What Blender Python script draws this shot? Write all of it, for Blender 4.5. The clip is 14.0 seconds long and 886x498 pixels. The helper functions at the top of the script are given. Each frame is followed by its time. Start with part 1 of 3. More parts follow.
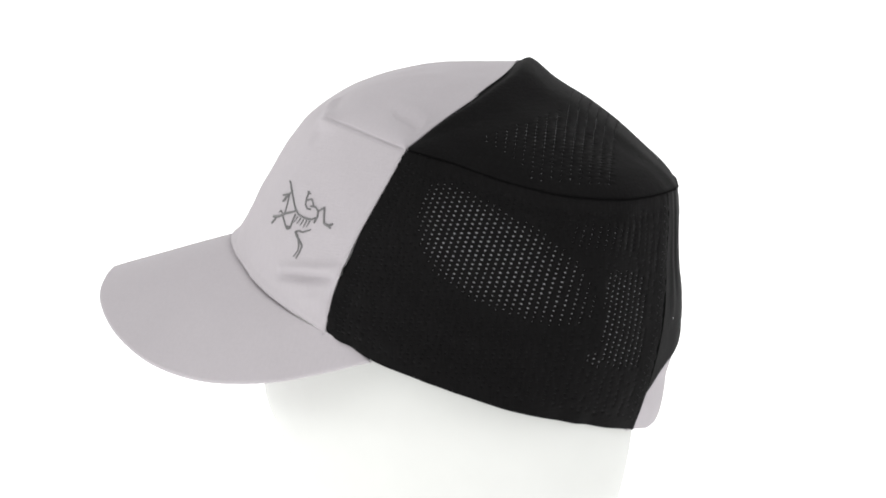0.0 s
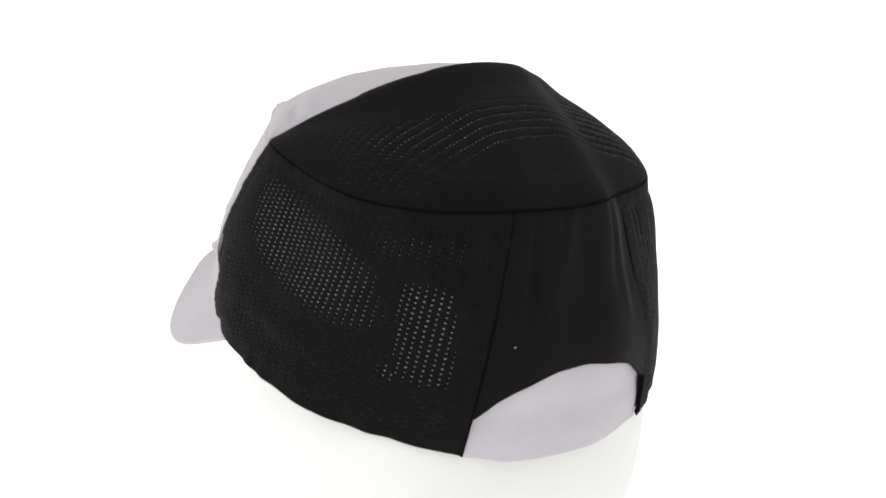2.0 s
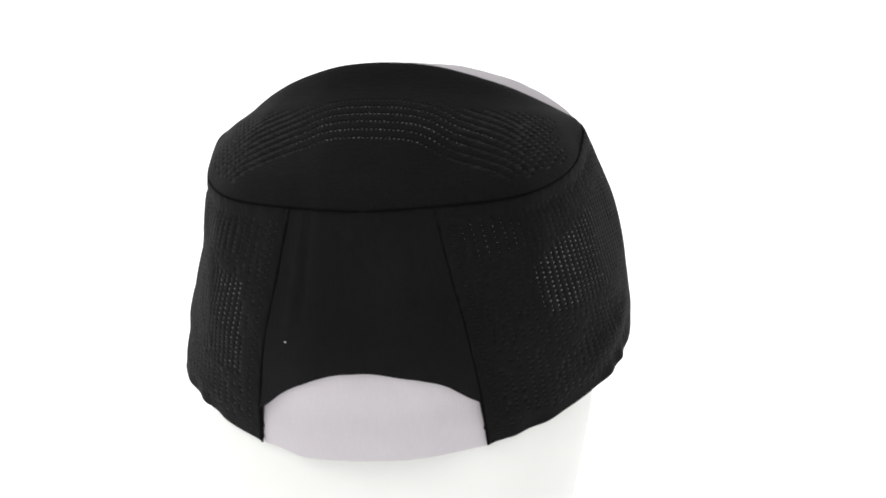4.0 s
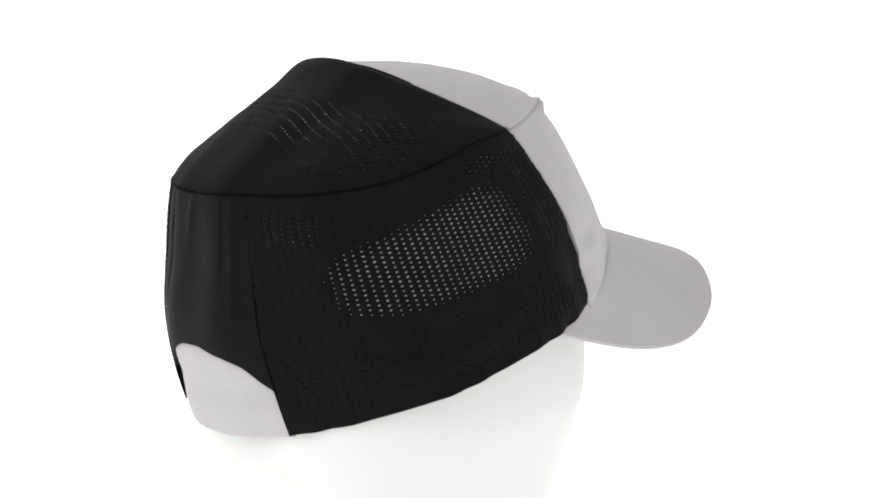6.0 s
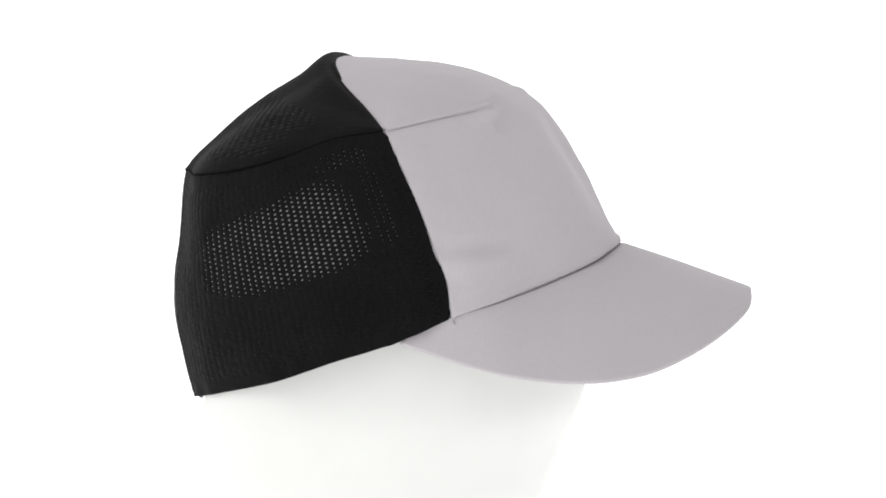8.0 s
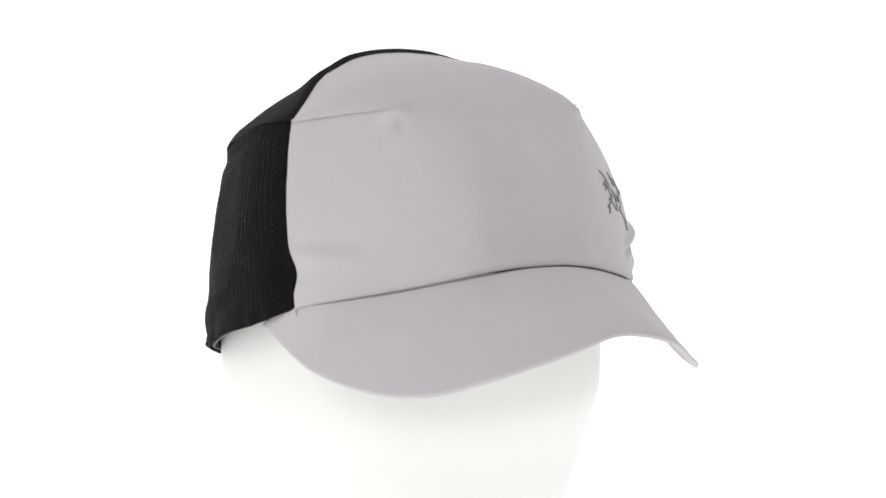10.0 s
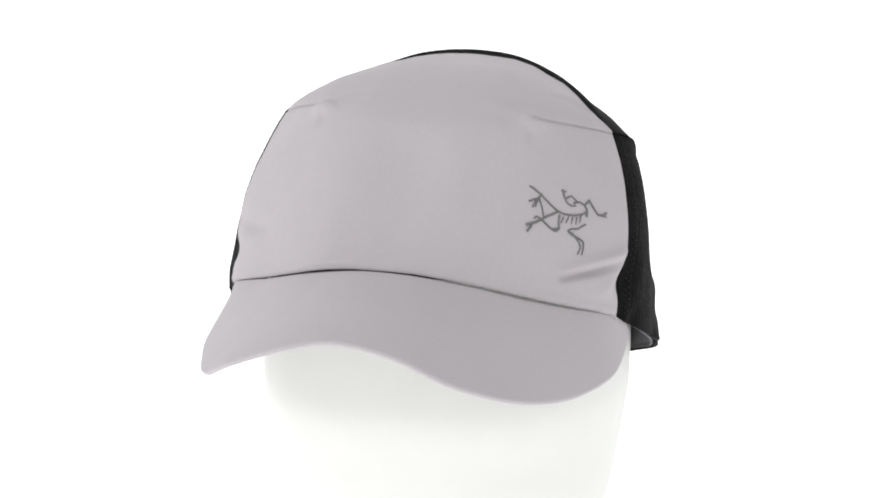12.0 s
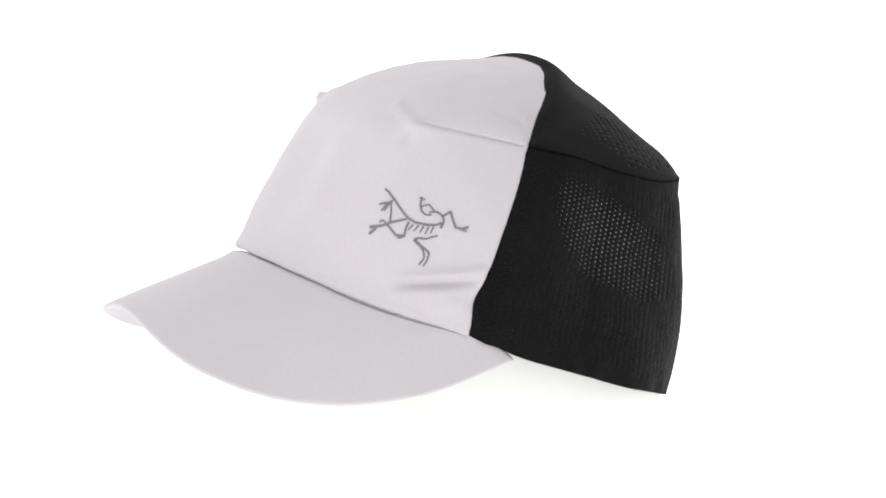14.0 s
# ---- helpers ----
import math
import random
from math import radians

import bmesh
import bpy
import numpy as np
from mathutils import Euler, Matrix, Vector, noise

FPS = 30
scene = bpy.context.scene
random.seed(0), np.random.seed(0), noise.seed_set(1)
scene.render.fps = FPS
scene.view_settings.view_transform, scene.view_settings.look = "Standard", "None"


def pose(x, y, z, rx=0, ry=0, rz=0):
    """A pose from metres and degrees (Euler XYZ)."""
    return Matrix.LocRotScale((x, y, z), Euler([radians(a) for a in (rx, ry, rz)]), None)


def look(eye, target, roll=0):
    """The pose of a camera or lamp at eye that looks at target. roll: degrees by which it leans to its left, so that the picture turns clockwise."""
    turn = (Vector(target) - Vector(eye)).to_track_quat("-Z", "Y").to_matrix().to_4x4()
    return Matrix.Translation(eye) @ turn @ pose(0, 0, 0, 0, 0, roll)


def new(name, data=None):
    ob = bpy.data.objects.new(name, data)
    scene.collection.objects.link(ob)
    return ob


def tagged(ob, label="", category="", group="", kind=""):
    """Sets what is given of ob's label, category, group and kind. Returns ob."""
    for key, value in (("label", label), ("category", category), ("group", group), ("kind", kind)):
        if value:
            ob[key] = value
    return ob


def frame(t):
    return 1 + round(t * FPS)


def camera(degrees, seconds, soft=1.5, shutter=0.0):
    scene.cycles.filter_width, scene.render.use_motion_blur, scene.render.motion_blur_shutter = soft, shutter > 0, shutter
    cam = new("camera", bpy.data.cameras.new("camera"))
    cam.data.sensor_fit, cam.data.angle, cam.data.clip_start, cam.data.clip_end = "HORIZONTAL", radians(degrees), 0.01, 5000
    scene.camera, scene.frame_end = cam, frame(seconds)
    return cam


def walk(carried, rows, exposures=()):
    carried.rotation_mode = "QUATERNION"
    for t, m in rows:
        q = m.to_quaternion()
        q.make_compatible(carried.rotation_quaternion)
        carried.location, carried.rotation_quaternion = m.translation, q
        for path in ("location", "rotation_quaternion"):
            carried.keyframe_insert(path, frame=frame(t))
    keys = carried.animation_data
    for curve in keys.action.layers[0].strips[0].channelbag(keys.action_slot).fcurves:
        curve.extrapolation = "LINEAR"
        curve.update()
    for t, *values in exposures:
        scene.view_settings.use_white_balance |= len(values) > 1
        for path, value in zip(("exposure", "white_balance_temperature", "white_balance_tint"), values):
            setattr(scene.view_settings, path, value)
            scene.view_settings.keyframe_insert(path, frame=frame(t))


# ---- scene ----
from mathutils import geometry

SECONDS = 14.0

# ---- the camera stands still; the cap and the head form turn ----
cam = camera(25.09, SECONDS, soft=1.9)
EYE = Vector((0.0, -0.9, 0.44))
YAW, PITCH = radians(0.494), radians(-9.525)
AIM = EYE + Vector((math.sin(YAW) * math.cos(PITCH), math.cos(YAW) * math.cos(PITCH), math.sin(PITCH)))
STAND = look(EYE, AIM, 0.28)
walk(cam, [(0.0, STAND), (SECONDS, STAND)], exposures=[(0.0, 0.0), (13.5, 0.0), (13.65, 0.03), (14.0, 0.42)])

TURN_START, TURN_RATE = 262.09, -23.18    # degrees, degrees a second
CAP_SHIFT, CAP_LEAN = -0.0037, 1.872      # how the cap sits on the head


def turned(t):
    return pose(0, 0, 0, 0, 0, TURN_START + TURN_RATE * t)


# ---- light: a white studio sweep, white all round, one softbox ----
world = bpy.data.worlds.new("studio_white")
scene.world = world
world.use_nodes = True
world.node_tree.nodes["Background"].inputs["Color"].default_value = (1.0, 1.0, 1.0, 1)
world.node_tree.nodes["Background"].inputs["Strength"].default_value = 0.80

softbox = bpy.data.lights.new("softbox", "AREA")
softbox.shape, softbox.size, softbox.size_y = "RECTANGLE", 0.9, 0.9
softbox.energy, softbox.color = 7.0, (1.0, 0.99, 0.97)
softbox_lamp = new("softbox", softbox)
softbox_lamp.matrix_world = look((-1.15, -0.75, 1.25), (0, 0, 0.28))


# ---- materials ----
def nodes_of(mat):
    mat.use_nodes = True
    tree = mat.node_tree
    return tree, tree.nodes["Principled BSDF"]


def cloth(name, dark, light, rough, sheen, thread, relief, patch=28.0, spec=0.15):
    """Woven or knitted cloth: two tones at two scales, fine thread relief and soft unevenness."""
    mat = bpy.data.materials.new(name)
    tree, bsdf = nodes_of(mat)
    n, l = tree.nodes, tree.links
    co = n.new("ShaderNodeTexCoord")
    big = n.new("ShaderNodeTexNoise")
    big.inputs["Scale"].default_value, big.inputs["Detail"].default_value = patch, 4
    fine = n.new("ShaderNodeTexNoise")
    fine.inputs["Scale"].default_value, fine.inputs["Detail"].default_value = 900, 2
    stretch = n.new("ShaderNodeMapping")
    stretch.inputs["Scale"].default_value = (1.0, 1.0, 0.22)
    l.new(co.outputs["Object"], big.inputs["Vector"])
    l.new(co.outputs["Object"], stretch.inputs["Vector"])
    l.new(stretch.outputs["Vector"], fine.inputs["Vector"])
    mix = n.new("ShaderNodeMath")
    mix.operation = "MULTIPLY_ADD"
    l.new(fine.outputs["Fac"], mix.inputs[0])
    mix.inputs[1].default_value = 0.5
    half = n.new("ShaderNodeMath")
    half.operation = "MULTIPLY"
    half.inputs[1].default_value = 0.5
    l.new(big.outputs["Fac"], half.inputs[0])
    l.new(half.outputs[0], mix.inputs[2])
    ramp = n.new("ShaderNodeValToRGB")
    ramp.color_ramp.elements[0].position, ramp.color_ramp.elements[1].position = 0.32, 0.68
    ramp.color_ramp.elements[0].color, ramp.color_ramp.elements[1].color = (*dark, 1), (*light, 1)
    l.new(mix.outputs[0], ramp.inputs[0])
    l.new(ramp.outputs[0], bsdf.inputs["Base Color"])
    bsdf.inputs["Roughness"].default_value = rough
    bsdf.inputs["Specular IOR Level"].default_value = spec
    bsdf.inputs["Sheen Weight"].default_value = sheen
    bsdf.inputs["Sheen Roughness"].default_value = 0.5
    threads = []
    for squeeze in ((1.0, 1.0, 0.12), (0.15, 0.15, 1.0)):
        turn = n.new("ShaderNodeMapping")
        turn.inputs["Scale"].default_value = squeeze
        strand = n.new("ShaderNodeTexNoise")
        strand.inputs["Scale"].default_value, strand.inputs["Detail"].default_value = thread * 2.5, 1
        l.new(co.outputs["Object"], turn.inputs["Vector"])
        l.new(turn.outputs["Vector"], strand.inputs["Vector"])
        threads.append(strand)
    weft, warp = threads
    add = n.new("ShaderNodeMath")
    add.operation = "ADD"
    l.new(weft.outputs["Fac"], add.inputs[0])
    l.new(warp.outputs["Fac"], add.inputs[1])
    b1 = n.new("ShaderNodeBump")
    b1.inputs["Strength"].default_value, b1.inputs["Distance"].default_value = relief, 0.0003
    l.new(add.outputs[0], b1.inputs["Height"])
    b2 = n.new("ShaderNodeBump")
    b2.inputs["Strength"].default_value, b2.inputs["Distance"].default_value = 0.35, 0.0015
    l.new(big.outputs["Fac"], b2.inputs["Height"])
    l.new(b1.outputs[0], b2.inputs["Normal"])
    l.new(b2.outputs[0], bsdf.inputs["Normal"])
    return mat


def plain(name, color, rough, spec=0.3, bump=0.0, scale=200.0, vary=0.05):
    mat = bpy.data.materials.new(name)
    tree, bsdf = nodes_of(mat)
    n, l = tree.nodes, tree.links
    tex = n.new("ShaderNodeTexNoise")
    tex.inputs["Scale"].default_value, tex.inputs["Detail"].default_value = scale, 5
    co = n.new("ShaderNodeTexCoord")
    l.new(co.outputs["Object"], tex.inputs["Vector"])
    ramp = n.new("ShaderNodeValToRGB")
    ramp.color_ramp.elements[0].position, ramp.color_ramp.elements[1].position = 0.35, 0.65
    ramp.color_ramp.elements[0].color = (*[c * (1 - vary) for c in color], 1)
    ramp.color_ramp.elements[1].color = (*[min(1, c * (1 + vary)) for c in color], 1)
    l.new(tex.outputs["Fac"], ramp.inputs[0])
    l.new(ramp.outputs[0], bsdf.inputs["Base Color"])
    bsdf.inputs["Roughness"].default_value = rough
    bsdf.inputs["Specular IOR Level"].default_value = spec
    if bump:
        b = n.new("ShaderNodeBump")
        b.inputs["Strength"].default_value, b.inputs["Distance"].default_value = bump, 0.0004
        l.new(tex.outputs["Fac"], b.inputs["Height"])
        l.new(b.outputs[0], bsdf.inputs["Normal"])
    return mat


LAVENDER = cloth("lavender_shell_cloth", (0.434, 0.408, 0.428), (0.462, 0.436, 0.456), 0.85, 0.05, 620.0, 0.25)
BLACK_KNIT = cloth("black_stretch_knit", (0.0044, 0.0042, 0.0043), (0.0074, 0.0071, 0.0073), 0.88, 0.030, 380.0, 0.6, spec=0.05)
BLACK_PLAIN = cloth("black_smooth_jersey", (0.0024, 0.0023, 0.0024), (0.0044, 0.0043, 0.0044), 0.75, 0.028, 380.0, 0.4, spec=0.08)
BLACK_PIPING = cloth("black_seam_cord", (0.002, 0.002, 0.002), (0.004, 0.0038, 0.004), 0.9, 0.0, 500.0, 0.4, spec=0.03)
EYELET_PALE = plain("pale_eyelet_disc", (0.50, 0.50, 0.52), 0.8)
GREY_BAND = cloth("grey_sweatband_cloth", (0.10, 0.10, 0.11), (0.16, 0.16, 0.17), 0.9, 0.05, 500.0, 0.4)
THREAD = plain("grey_embroidery_thread", (0.155, 0.155, 0.155), 0.5, 0.3, 0.6, 1500.0)
BLACK_THREAD = plain("black_sewing_thread", (0.009, 0.009, 0.0095), 0.6, 0.1)
# lavender darkened to carry the shade of the dart grooves
DART_SHADE = plain("dart_groove_shade", (0.33, 0.31, 0.325), 0.8)
LINT = plain("pale_lint", (0.5, 0.5, 0.52), 0.9)
MATT_WHITE = plain("matt_white_form", (0.71, 0.718, 0.695), 0.6, 0.2, 0.03, 60.0, 0.008)

SWEEP_WHITE = bpy.data.materials.new("glowing_white_sweep")
tree, bsdf = nodes_of(SWEEP_WHITE)
bsdf.inputs["Base Color"].default_value = (0.8, 0.8, 0.8, 1)
bsdf.inputs["Roughness"].default_value = 0.9
# emission added to the sweep so it reads pure white and lights the cap
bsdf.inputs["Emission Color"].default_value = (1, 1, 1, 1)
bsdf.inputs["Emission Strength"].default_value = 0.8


# ---- mesh helpers ----
def mesh_object(name, verts, faces, material, parent=None, smooth=True):
    me = bpy.data.meshes.new(name)
    me.from_pydata([tuple(v) for v in verts], [], faces)
    me.materials.append(material)
    if smooth:
        me.polygons.foreach_set("use_smooth", [True] * len(me.polygons))
    me.update()
    ob = new(name, me)
    ob.parent = parent
    return ob


def spline(xs, ys, x):
    xs, ys = np.array(xs, float), np.array(ys, float)
    m = np.gradient(ys, xs)
    d = np.diff(ys) / np.diff(xs)
    k = 2.0 * np.minimum(np.abs(d[:-1]), np.abs(d[1:]))
    k = np.where(d[:-1] * d[1:] > 0, k, 0.5 * k)
    m[1:-1] = np.clip(m[1:-1], -k, k)      # no overshoot between knots
    x = np.clip(x, xs[0], xs[-1])
    i = np.clip(np.searchsorted(xs, x) - 1, 0, len(xs) - 2)
    h = xs[i + 1] - xs[i]
    u = (x - xs[i]) / h
    return ((2 * u**3 - 3 * u**2 + 1) * ys[i] + (u**3 - 2 * u**2 + u) * h * m[i]
            + (3 * u**2 - 2 * u**3) * ys[i + 1] + (u**3 - u**2) * h * m[i + 1])


def normals(p, up=False):
    """Outward (or upward) normals of a grid of points."""
    a, b = np.gradient(p, axis=0), np.gradient(p, axis=1)
    n = np.cross(a, b)
    size = np.linalg.norm(n, axis=-1)
    fine = size > 0.12 * np.median(size, axis=0)[None]      # where a panel runs into a tip, take the nearest sound normal
    n /= size[..., None] + 1e-12
    for j in range(n.shape[1]):
        good = np.flatnonzero(fine[:, j])
        if 0 < len(good) < n.shape[0]:
            n[: good[0], j], n[good[-1] + 1:, j] = n[good[0], j], n[good[-1], j]
    out = np.array([0, 0, 1.0]) if up else p - np.array([0, 0.02, 0.27])
    if (n * out).sum() < 0:
        n = -n
    return n


def sheet(name, p, material, parent, thick=0.0011, groove=0.0007, edges="abcd", up=False):
    """A cloth panel from a grid of points: real thickness, its sewn edges rolled in."""
    n = normals(p, up)
    sink = np.zeros(p.shape[:2])
    if "a" in edges: sink[0, :] = groove
    if "b" in edges: sink[-1, :] = groove
    if "c" in edges: sink[:, 0] = groove
    if "d" in edges: sink[:, -1] = groove
    p = p - n * sink[..., None]
    q = p - n * thick
    r, c = p.shape[:2]
    verts = np.concatenate([p.reshape(-1, 3), q.reshape(-1, 3)])
    idx = np.arange(r * c).reshape(r, c)
    mid_r, mid_c = r // 2, c // 2
    a = np.cross(p[mid_r + 1, mid_c] - p[mid_r, mid_c], p[mid_r, mid_c + 1] - p[mid_r, mid_c])
    flip = a.dot(n[mid_r, mid_c]) < 0
    faces = []
    for i in range(r - 1):
        for j in range(c - 1):
            f = [idx[i, j], idx[i + 1, j], idx[i + 1, j + 1], idx[i, j + 1]]
            g = [k + r * c for k in f]
            faces.append(f[::-1] if flip else f)
            faces.append(g if flip else g[::-1])
    loop = [*idx[0, :], *idx[1:, -1], *idx[-1, -2::-1], *idx[-2:0:-1, 0]]
    for k in range(len(loop)):
        u, v = loop[k], loop[(k + 1) % len(loop)]
        f = [u, v, v + r * c, u + r * c]
        faces.append(f[::-1] if not flip else f)
    return mesh_object(name, verts, [[int(k) for k in f] for f in faces], material, parent)


def steps(n, edge=0.012):
    """n even steps from 0 to 1 with two close ones at either end."""
    return np.concatenate([[0, edge * 0.5, edge], np.linspace(edge, 1 - edge, n)[1:-1], [1 - edge, 1 - edge * 0.5, 1]])


def tube_mesh(name, path, radius, material, parent, flat=1.0, normal=None, sides=8):
    """A cord along a path; flat < 1 presses it against the surface whose normals are given."""
    path = np.asarray(path)
    n = len(path)
    rad = np.full(n, radius) if np.isscalar(radius) else np.asarray(radius)
    tan = np.gradient(path, axis=0)
    tan /= np.linalg.norm(tan, axis=1, keepdims=True) + 1e-12
    up = np.tile(np.array([0, 0, 1.0]), (n, 1)) if normal is None else np.asarray(normal)
    side = np.cross(tan, up)
    side /= np.linalg.norm(side, axis=1, keepdims=True) + 1e-12
    up = np.cross(side, tan)
    verts, faces = [], []
    for i in range(n):
        for k in range(sides):
            a = 2 * math.pi * k / sides
            verts.append(path[i] + rad[i] * (math.cos(a) * side[i] + flat * math.sin(a) * up[i]))
    for i in range(n - 1):
        for k in range(sides):
            j = (k + 1) % sides
            faces.append([i * sides + k, i * sides + j, (i + 1) * sides + j, (i + 1) * sides + k])
    faces += [list(range(sides))[::-1], [(n - 1) * sides + k for k in range(sides)]]
    return verts, faces


def joined(name, pieces, material, parent):
    verts, faces = [], []
    for v, f in pieces:
        base = len(verts)
        verts += list(v)
        faces += [[k + base for k in g] for g in f]
    return mesh_object(name, verts, faces, material, parent)


def cord(name, path, radius, material, parent, flat=1.0, normal=None):
    return joined(name, [tube_mesh(name, path, radius, material, parent, flat, normal)], material, parent)


# ---- the studio sweep ----
def build_sweep():
    prof = [(-3.0, 0.0), (1.4, 0.0)]
    for k in range(1, 13):
        a = radians(90 * k / 12)
        prof.append((1.4 + 0.8 * math.sin(a), 0.8 - 0.8 * math.cos(a)))
    prof.append((2.2, 3.2))
    verts, faces = [], []
    for y, z in prof:
        verts += [(-3.0, y, z), (3.0, y, z)]
    for y, z in prof:
        verts += [(-3.0, y + 0.01, z - 0.02), (3.0, y + 0.01, z - 0.02)]
    m = 2 * len(prof)
    for k in range(len(prof) - 1):
        a = 2 * k
        faces.append([a, a + 1, a + 3, a + 2])
        faces.append([m + a + 2, m + a + 3, m + a + 1, m + a])
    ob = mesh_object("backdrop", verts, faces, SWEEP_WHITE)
    tagged(ob, "seamless glowing white studio sweep, floor curving into wall", "backdrop", kind="structure")


build_sweep()

# ---- the head form: plain, one mesh ----
HEAD_Z = [0.0, 0.02, 0.06, 0.10, 0.135, 0.17, 0.20, 0.23, 0.26, 0.30, 0.33, 0.35, 0.36]
HEAD_HALF = [0.072, 0.068, 0.057, 0.056, 0.064, 0.0725, 0.0780, 0.082, 0.082, 0.074, 0.061, 0.043, 0.020]
HEAD_FRONT = [-0.055, -0.050, -0.036, -0.032, -0.041, -0.0520, -0.0630, -0.0735, -0.073, -0.054, -0.034, -0.012, 0.012]
HEAD_BACK = [0.085, 0.080, 0.066, 0.064, 0.076, 0.088, 0.095, 0.097, 0.097, 0.094, 0.085, 0.070, 0.050]


def build_head():
    zs = np.linspace(0, 0.36, 73)
    hw, fr, bk = (spline(HEAD_Z, A, zs) for A in (HEAD_HALF, HEAD_FRONT, HEAD_BACK))
    verts, faces, seg = [], [], 64
    for z, w, f, b in zip(zs, hw, fr, bk):
        mid = f + 0.55 * (b - f)
        square = 0.94 - 0.30 * min(1.0, max(0.0, (0.30 - z) / 0.05)) * min(1.0, z / 0.15)
        for k in range(seg):
            a = 2 * math.pi * k / seg
            c, s = math.cos(a), math.sin(a)
            k_sq, half = (square, b - mid) if s > 0 else (0.94, mid - f)
            w_side = w + 0.0032 * min(1.0, z / 0.1) if c > 0 else w
            verts.append((0.003 + w_side * math.copysign(abs(c) ** k_sq, c), mid + half * math.copysign(abs(s) ** k_sq, s), z))
    for i in range(len(zs) - 1):
        for k in range(seg):
            j = (k + 1) % seg
            faces.append([i * seg + k, i * seg + j, (i + 1) * seg + j, (i + 1) * seg + k])
    verts.append((0.003, 0.032, 0.3635))
    top = len(verts) - 1
    for k in range(seg):
        faces.append([(len(zs) - 1) * seg + k, (len(zs) - 1) * seg + (k + 1) % seg, top])
    faces.append(list(range(seg))[::-1])
    ob = mesh_object("mannequin_head", verts, faces, MATT_WHITE)
    return tagged(ob, "plain matt white mannequin head wearing a cap", "mannequin head")


head = build_head()

# ---- the cap ----
# Q runs round half the cap: 0 the front's middle, 1 the front seam, 2 the back seam, 3 the back's middle.
Q = [0, 0.35, 0.68, 1, 1.2, 1.4, 1.6, 1.8, 2, 2.5, 3.0]
CROWN_X = ([-0.0000, 0.0240, 0.0473, 0.0767, 0.0828, 0.0814, 0.0754, 0.0592, 0.0308, 0.0156, 0.0002],
    [0.0000, 0.0236, 0.0465, 0.0764, 0.0820, 0.0812, 0.0737, 0.0567, 0.0274, 0.0148, -0.0002])
CROWN_Y = ([-0.0502, -0.0464, -0.0344, 0.0031, 0.0221, 0.0449, 0.0699, 0.0945, 0.1105, 0.1142, 0.1138],
    [-0.0502, -0.0463, -0.0356, 0.0020, 0.0224, 0.0446, 0.0690, 0.0920, 0.1053, 0.1122, 0.1138])
CROWN_Z = ([0.3544, 0.3554, 0.3556, 0.3477, 0.3434, 0.3356, 0.3288, 0.3252, 0.3240, 0.3234, 0.3228],
    [0.3544, 0.3556, 0.3563, 0.3482, 0.3446, 0.3360, 0.3290, 0.3250, 0.3234, 0.3233, 0.3228])
BASE_X = ([0.0026, 0.0312, 0.0636, 0.0891, 0.0972, 0.1002, 0.0971, 0.0783, 0.0481, 0.0243, 0.0008],
    [-0.0026, 0.0261, 0.0591, 0.0882, 0.0969, 0.0997, 0.0943, 0.0756, 0.0482, 0.0227, -0.0008])
BASE_Y = ([-0.0885, -0.0798, -0.0597, -0.0292, -0.0065, 0.0176, 0.0439, 0.0757, 0.0975, 0.1067, 0.1098],
    [-0.0885, -0.0847, -0.0618, -0.0306, -0.0069, 0.0184, 0.0452, 0.0762, 0.0967, 0.1062, 0.1098])
BASE_Z = ([0.2945, 0.2906, 0.2816, 0.2712, 0.2616, 0.2536, 0.2443, 0.2329, 0.2227, 0.2186, 0.2188],
    [0.2945, 0.2918, 0.2820, 0.2711, 0.2606, 0.2520, 0.2414, 0.2309, 0.2230, 0.2195, 0.2188])
BELLY = ([-0.0016, 0.0042, 0.0045, 0.0071, 0.0054, -0.0002, -0.0002, 0.0034, 0.0072, 0.0074, 0.0060],
    [-0.0016, 0.0047, 0.0038, 0.0058, 0.0058, 0.0032, 0.0022, 0.0044, 0.0078, 0.0079, 0.0060])
RIM_E = [1, 0.84, 0.68, 0.5, 0.33, 0.165, 0]
RIM_X = ([0.0926, 0.0939, 0.0849, 0.0691, 0.0476, 0.0254, 0.0000],
    [0.0926, 0.0918, 0.0827, 0.0692, 0.0492, 0.0200, 0.0000])
RIM_Y = ([-0.0085, -0.0458, -0.0779, -0.1081, -0.1320, -0.1446, -0.1469],
    [-0.0085, -0.0465, -0.0795, -0.1088, -0.1340, -0.1482, -0.1469])
RIM_Z = ([0.2620, 0.2531, 0.2484, 0.2510, 0.2600, 0.2724, 0.2773],
    [0.2620, 0.2520, 0.2472, 0.2499, 0.2611, 0.2737, 0.2773])
ARCH_E = [0, 0.3, 0.6, 0.85, 1.0]
ARCH_Y = [0.0392, 0.0379, 0.0272, 0.0100, 0.0000]
ARCH_Z = [0.0295, 0.0278, 0.0201, 0.0086, 0.0000]
SWELL_BACK, SWELL_FRONT = 0.0074, 0.0084
LEAN_LEFT, LEAN_RIGHT = (0.0002, 0.0020), (0.0017, 0.0024)


def round_half(tables, mirrored, q):
    """One coordinate of a ring that runs from -3 (back) by 0 (front) to 3 (back): left and right knots."""
    s = -1 if mirrored else 1
    full = [s * k for k in tables[1][::-1]] + list(tables[0][1:])
    at = [-k for k in Q[::-1]] + list(Q[1:])
    xs = [at[-3] - 6, at[-2] - 6, *at, at[1] + 6, at[2] + 6]
    ys = [full[-3], full[-2], *full, full[1], full[2]]
    return spline(xs, ys, np.asarray(q, float))


